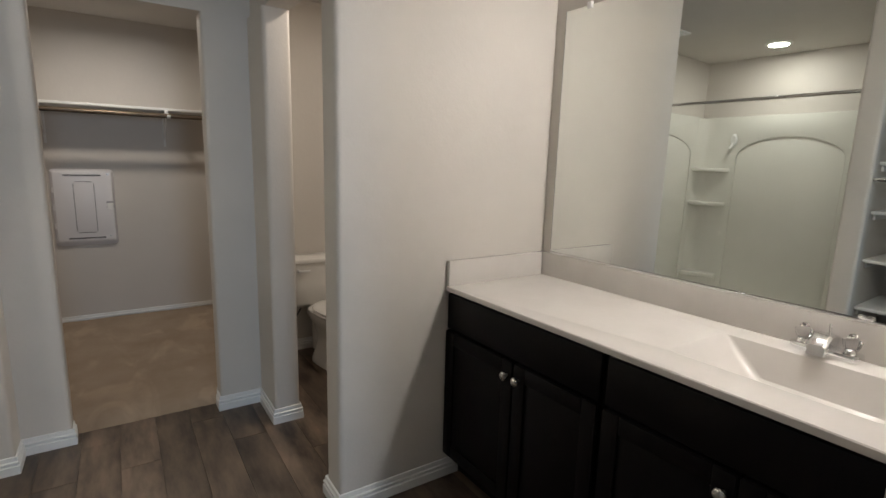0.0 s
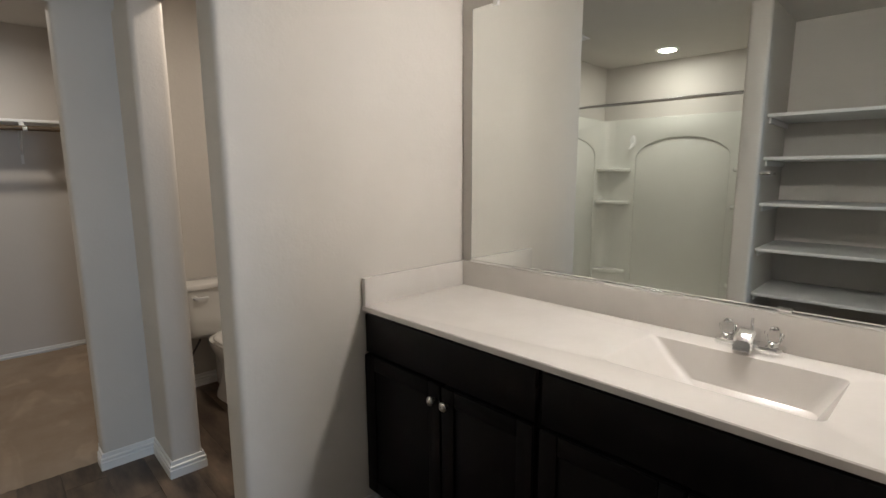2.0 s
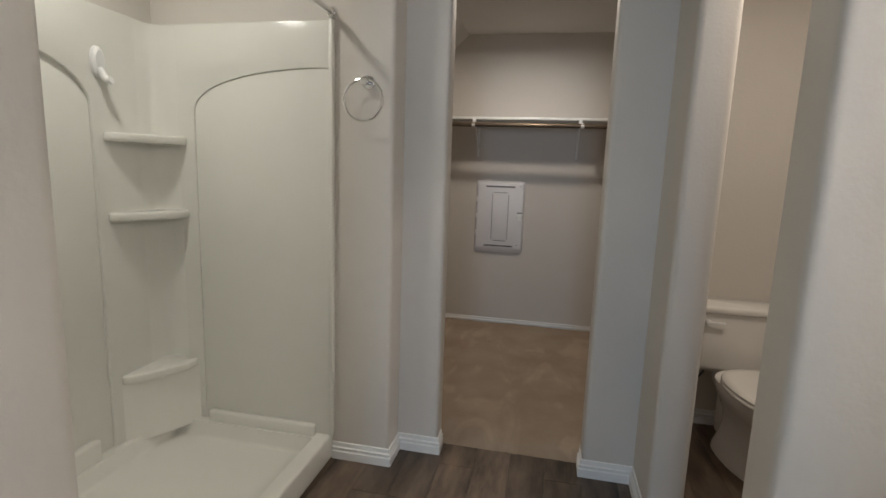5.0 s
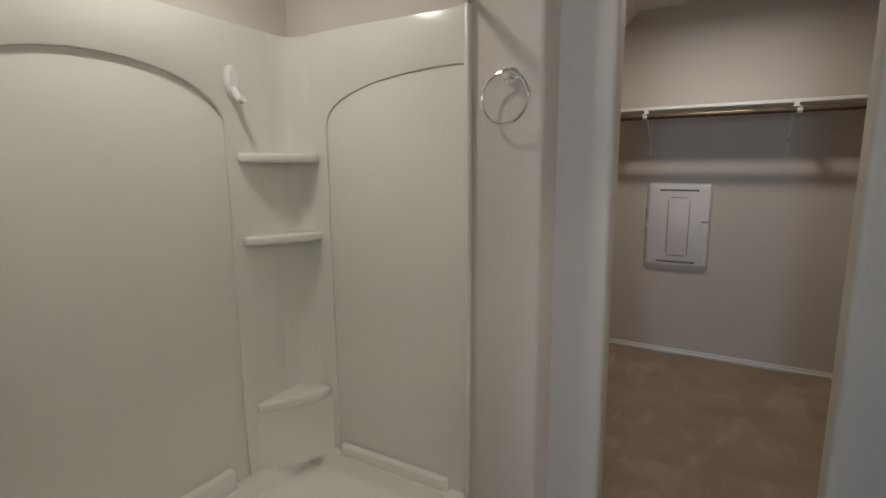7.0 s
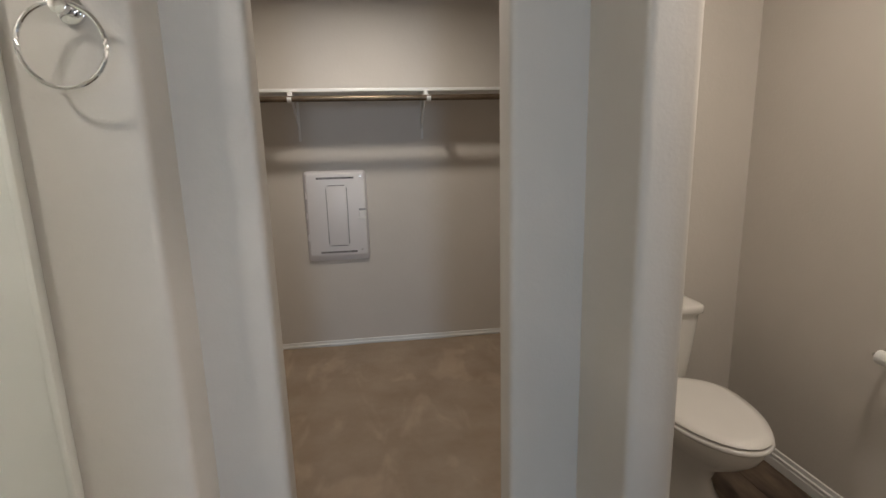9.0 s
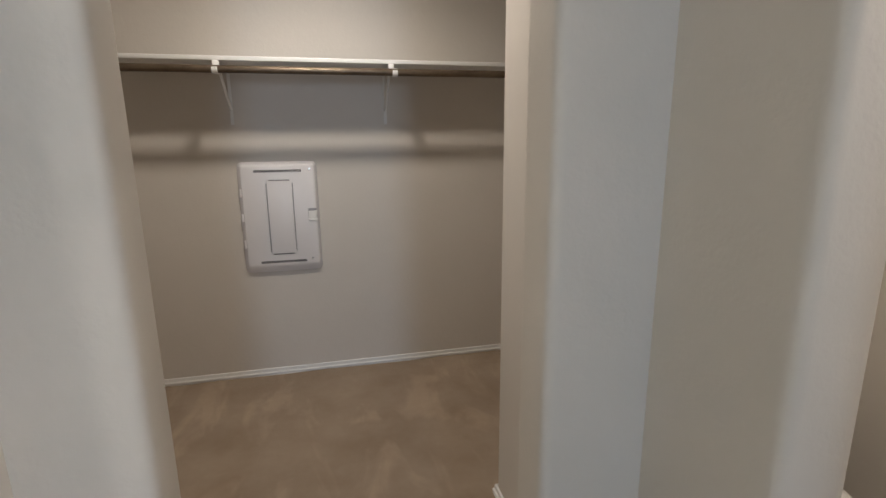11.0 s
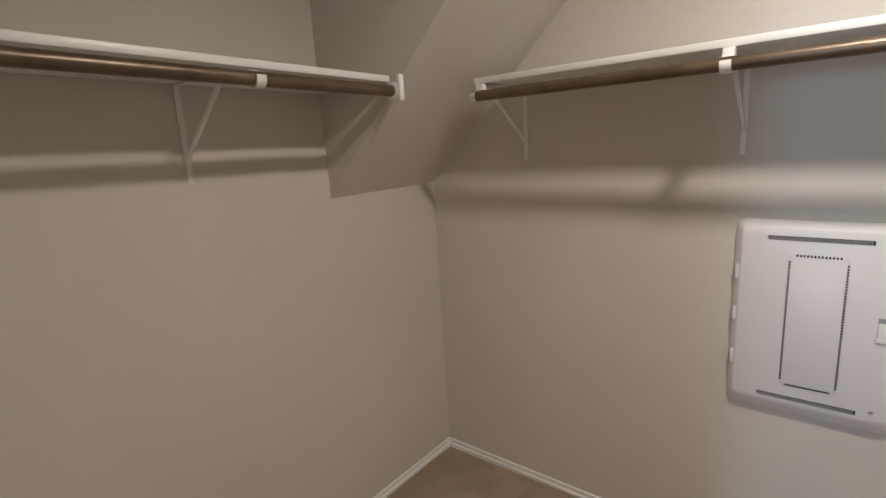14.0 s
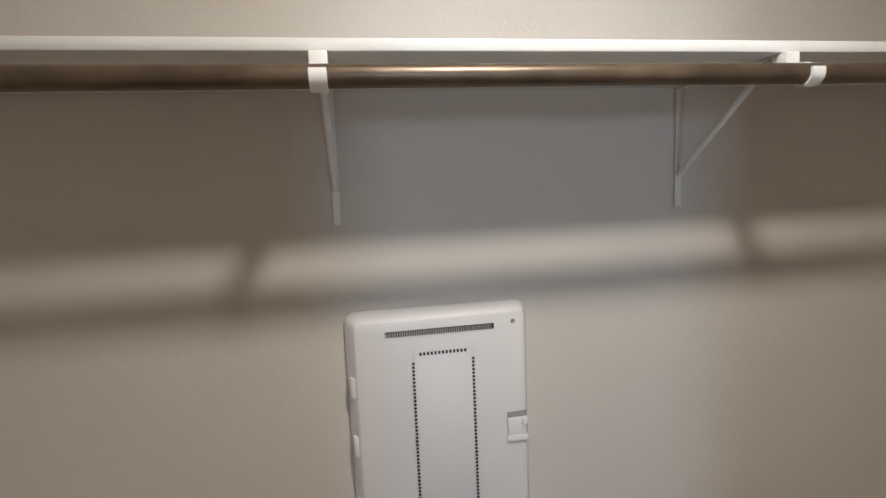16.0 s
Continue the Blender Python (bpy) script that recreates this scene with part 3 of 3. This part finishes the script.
part("trapway", box(TX - 0.075, TX + 0.075, 3.22, 3.50, 0.001, 0.28, 0.035, 4), PORCELAIN, to, smooth=60)
part("seat", loft([egg(TX, 2.832, 3.30, 0.168, 0.363), egg(TX, 2.826, 3.30, 0.174, 0.370), egg(TX, 2.828, 3.30, 0.173, 0.378), egg(TX, 2.836, 3.30, 0.167, 0.382)]), SEAT, to, "white plastic seat", 60)
part("lid", loft([egg(TX, 2.838, 3.31, 0.166, 0.3845), egg(TX, 2.832, 3.31, 0.171, 0.390), egg(TX, 2.838, 3.31, 0.167, 0.399), egg(TX, 2.87, 3.30, 0.14, 0.4045), egg(TX, 2.95, 3.27, 0.085, 0.4065)]), SEAT, to, "white plastic lid, closed", 60)
tk = []
for q, z in ((0.84, 0.358), (0.90, 0.38), (0.95, 0.50), (1.0, 0.655)):
    tk.append([(p.x, p.y, z) for p in rounded([(TK - 0.21 * q, 3.545 - 0.195 * q, 0.05), (TK + 0.21 * q, 3.545 - 0.195 * q, 0.05), (TK + 0.21 * q, 3.545, 0.02), (TK - 0.21 * q, 3.545, 0.02)], 6)])
part("tank", loft(tk), PORCELAIN, to, smooth=60)
part("tank_lid", prism(rounded([(TK - 0.222, 3.335, 0.055), (TK + 0.222, 3.335, 0.055), (TK + 0.222, 3.55, 0.02), (TK - 0.222, 3.55, 0.02)], 6), 0.656, 0.692, bevel=0.011), PORCELAIN, to, smooth=60)
lv = part("lever", tube((TK - 0.145, 3.352, 0.612), (TK - 0.145, 3.336, 0.612), 0.012, 18, bevel=0.002), PLASTIC, to, "white flush lever")
part("handle", box(TK - 0.155, TK - 0.075, 3.326, 3.337, 0.605, 0.619, 0.004), PLASTIC, lv)
for ob in to.children_recursive:
    ob.data.transform(Matrix.Diagonal((1, 1, 1.0 if ob.name.startswith(("tank_lid", "tank.", "lever", "handle")) or ob.name == "tank" else 1.03, 1)))
sup = thing("supply_line", "braided water supply hose and valve beside the toilet", "supply hose")
part("hose", sweep([(TX - 0.15, 3.47, 0.374), (TX - 0.155, 3.47, 0.32), (TX - 0.19, 3.49, 0.25), (TX - 0.205, 3.515, 0.20), (TX - 0.20, 3.53, 0.175)], 0.006), HOSE, sup)
part("valve", tube((TX - 0.20, 3.558, 0.165), (TX - 0.20, 3.51, 0.165), 0.012, 16, bevel=0.002), CHROME, sup)
part("knob", tube((TX - 0.20, 3.51, 0.165), (TX - 0.20, 3.498, 0.165), 0.018, 16, bevel=0.003), CHROME, sup)

tp = thing("toilet_paper_holder", "chrome paper holder with a near empty white roll", "paper holder")
for y in (2.865, 2.715):
    part("post", tube((1.744, y, 0.67), (1.675, y, 0.66), 0.010, 16, bevel=0.002), CHROME, tp)
    part("rosette", tube((1.7445, y, 0.67), (1.735, y, 0.67), 0.022, 22, bevel=0.003), CHROME, tp)
part("roll", tube((1.68, 2.722, 0.66), (1.68, 2.858, 0.66), 0.0225, 28, bevel=0.002), PAPER, tp, "thin white paper roll")

# ---- closet ----
SZ = 1.684


def bracket(parent, m):
    """A shelf and rod bracket; the wall is at y = 0, the shelf comes out along -y, its underside at z = 0."""
    def add(name, bm):
        bm.transform(m)
        return part(name, bm, PLASTIC, parent)
    b_ = add("bracket", box(-0.008, 0.008, -0.003, -0.0005, -0.265, -0.002, 0.001))
    for bm in (box(-0.011, 0.011, -0.27, -0.003, -0.005, -0.002, 0.001), sweep([(0, -0.004, -0.195), (0, -0.25, -0.008)], 0.0065, 8),
               box(-0.013, 0.013, -0.298, -0.268, -0.030, -0.001, 0.002)):
        bm.transform(m)
        part("brace", bm, PLASTIC, b_)
    return b_


def rod_clip(parent, m):
    bm = bmesh.new()
    prof = [(0.0215 * math.cos(radians(a)), 0.0215 * math.sin(radians(a))) for a in range(-200, 71, 15)]
    prof += [(0.0172 * math.cos(radians(a)), 0.0172 * math.sin(radians(a))) for a in range(70, -201, -15)]
    prism(prof, -0.012, 0.012, bm, "x")
    bm.transform(m)
    part("rod_clip", bm, PLASTIC, parent)


RODY, RODZ = 4.575, 1.625
sh1 = thing("closet_shelf", "white painted closet shelf with bronze hanging rod along the back wall", "shelf", "closet shelves")
part("board", box(-1.015, 1.742, 4.60, 4.888, SZ - 0.019, SZ, 0.003), TRIM, sh1)
part("rod", tube((-0.987, RODY, RODZ), (1.735, RODY, RODZ), 0.0165, 28), BRONZE, sh1, "brown bronze finish metal rod")
part("socket", tube((-1.014, RODY + 0.006, RODZ), (-0.986, RODY + 0.002, RODZ), 0.012, 24, bevel=0.003), PLASTIC, sh1)
for x, shift in ((-0.99, 0.0), (-0.285, 0.0), (0.48, 0.014), (1.25, 0.0)):
    bracket(sh1, Matrix.Translation((x, 4.888, SZ - 0.019)))
    if x > -0.9:
        rod_clip(sh1, Matrix.Translation((x + shift, RODY, RODZ)))
sh2 = thing("closet_shelf", "white painted closet shelf with bronze hanging rod beside the sloping soffit", "shelf", "closet shelves")
part("board", box(-1.458, -1.124, 3.035, 4.322, SZ - 0.019, SZ, 0.003), TRIM, sh2)
part("end_cleat", box(-1.085, -1.070, 4.305, 4.3235, SZ - 0.075, SZ - 0.002, 0.003), TRIM, sh2)
part("rod", tube((-1.105, 3.035, RODZ + 0.013), (-1.105, 4.31, RODZ + 0.013), 0.0165, 28), BRONZE, sh2, "brown bronze finish metal rod")
part("socket", tube((-1.105, 4.303, RODZ + 0.013), (-1.105, 4.3245, RODZ + 0.013), 0.026, 24, bevel=0.003), PLASTIC, sh2)
turn = Matrix.Rotation(radians(90), 4, "Z")
bracket(sh2, Matrix.Translation((-1.4585, 3.85, SZ - 0.019)) @ turn)
rod_clip(sh2, Matrix.Translation((-1.105, 3.872, RODZ + 0.013)) @ turn)

for ob in sh2.children_recursive:  # this shelf hangs a little out of level
    ob.data.transform(Matrix(((1, 0, 0, 0), (0, 1, 0, 0), (0, -0.0225, 1, 0.0225 * 4.31 + 0.006), (0, 0, 0, 1))))

# ---- breaker panel ----
bp = thing("breaker_panel", "white enamelled steel breaker panel cover on the closet wall", "breaker panel")
PX0, PX1, PZ0, PZ1, PY = -0.287, 0.108, 0.632, 1.215, 4.889


def ring_xz(x0, x1, z0, z1, y, r_):
    return [(p.x, y, p.y) for p in rounded([(x0, z0, r_), (x1, z0, r_), (x1, z1, r_), (x0, z1, r_)], 5)]


part("cover", loft([ring_xz(PX0, PX1, PZ0, PZ1, PY, 0.03), ring_xz(PX0, PX1, PZ0, PZ1, PY - 0.006, 0.03), ring_xz(PX0 + 0.016, PX1 - 0.012, PZ0 + 0.034, PZ1 - 0.016, PY - 0.030, 0.02),
                    ring_xz(PX0 + 0.021, PX1 - 0.018, PZ0 + 0.048, PZ1 - 0.022, PY - 0.033, 0.016)]), ENAMEL, bp, smooth=30)
YF = PY - 0.033
for z in (1.168, 0.690):
    sl = part("vent_slot", box(-0.205, 0.028, YF - 0.001, YF + 0.004, z - 0.006, z + 0.006), DARK, bp, "dark louvre slot", 0)
    bm = bmesh.new()
    for k in range(46):
        box(-0.204 + 0.005 * k, -0.2026 + 0.005 * k, YF - 0.0016, YF - 0.0006, z - 0.006, z + 0.004, bm=bm)
    part("louvre", bm, ENAMEL, sl, "", 0)
door = part("door", box(-0.147, -0.022, YF - 0.0008, YF + 0.002, 0.733, 1.122, 0.0015), ENAMEL, bp)
for x in (-0.149, -0.020):
    bm = bmesh.new()
    for k in range(44):
        box(x - 0.0026, x + 0.0026, YF - 0.0024, YF + 0.001, 0.747 + 0.0082 * k, 0.7508 + 0.0082 * k, bm=bm)
    part("perforation", bm, DARK, door, "row of dark slots", 0)
bm = bmesh.new()
for k in range(13):
    box(-0.135 + 0.008 * k, -0.1305 + 0.008 * k, YF - 0.0024, YF + 0.001, 1.118, 1.124, bm=bm)
part("perforation", bm, DARK, door, "row of dark slots", 0)
part("perforation", box(-0.138, -0.032, YF - 0.0024, YF + 0.001, 0.731, 0.7345), DARK, door, "dark slit", 0)
# the recess is a flat grey plate: its shadow is in the colour
la = part("latch", box(0.052, 0.096, YF - 0.001, YF + 0.003, 0.905, 0.970, 0.001), SHADED, bp, "latch recess with its shadow coloured in grey", 0)
part("latch_plate", box(0.053, 0.095, YF - 0.0035, YF, 0.917, 0.957, 0.0015), PLASTIC, la)
part("latch_lip", box(0.050, 0.098, YF - 0.006, YF, 0.903, 0.917, 0.002), PLASTIC, la)
part("latch_tab", box(0.084, 0.097, YF - 0.008, YF, 0.94, 0.958, 0.002), PLASTIC, la)
for z in (1.06, 0.93, 0.79):
    part("hinge", box(PX0 + 0.005, PX0 + 0.015, PY - 0.031, PY - 0.012, z - 0.022, z + 0.022, 0.003), ENAMEL, bp)
for x, z in ((0.070, 1.175), (0.060, 0.700)):
    part("screw", tube((x, YF + 0.001, z), (x, YF - 0.0025, z), 0.0055, 14), NICKEL, bp)

# ---- floor planks ----
PW, PL = 0.152, 1.22
plank_meshes = {}
rng = random.Random(7)


def plank(x0, x1, y0, y1):
    key = (round(x1 - x0, 3), round(y1 - y0, 3))
    if key not in plank_meshes:
        w, l = key
        bm = bmesh.new()
        lo = [bm.verts.new(p) for p in ((0, 0, -0.004), (w, 0, -0.004), (w, l, -0.004), (0, l, -0.004))]
        e = 0.0004
        hi = [bm.verts.new(p) for p in ((e, e, 0), (w - e, e, 0), (w - e, l - e, 0), (e, l - e, 0))]
        bm.faces.new(hi)
        for i in range(4):
            bm.faces.new((lo[i - 1], lo[i], hi[i], hi[i - 1]))
        bmesh.ops.recalc_face_normals(bm, faces=bm.faces)
        me = bpy.data.meshes.new("plank")
        bm.to_mesh(me)
        bm.free()
        me.materials.append(PLANK)
        plank_meshes[key] = me
    ob = new("plank", plank_meshes[key])
    ob.parent = floor
    ob.location = (x0, y0, 0)


FX0, FX1, FY0, FY1 = -0.86, 1.785, 0.22, 3.56
row = 0
x = FX0
while x < FX1 - 0.01:
    xe = min(x + PW, FX1)
    ymax = 3.0 if x < 0.72 else FY1
    y = FY0 - rng.choice((0.1, 0.35, 0.6, 0.85, 1.05))
    while y < ymax:
        a, b = max(y, FY0), min(y + PL, ymax)
        if b - a > 0.02:
            plank(x + 0.0003, xe - 0.0003, a + 0.0003, b - 0.0003)
        y += PL
    x = xe
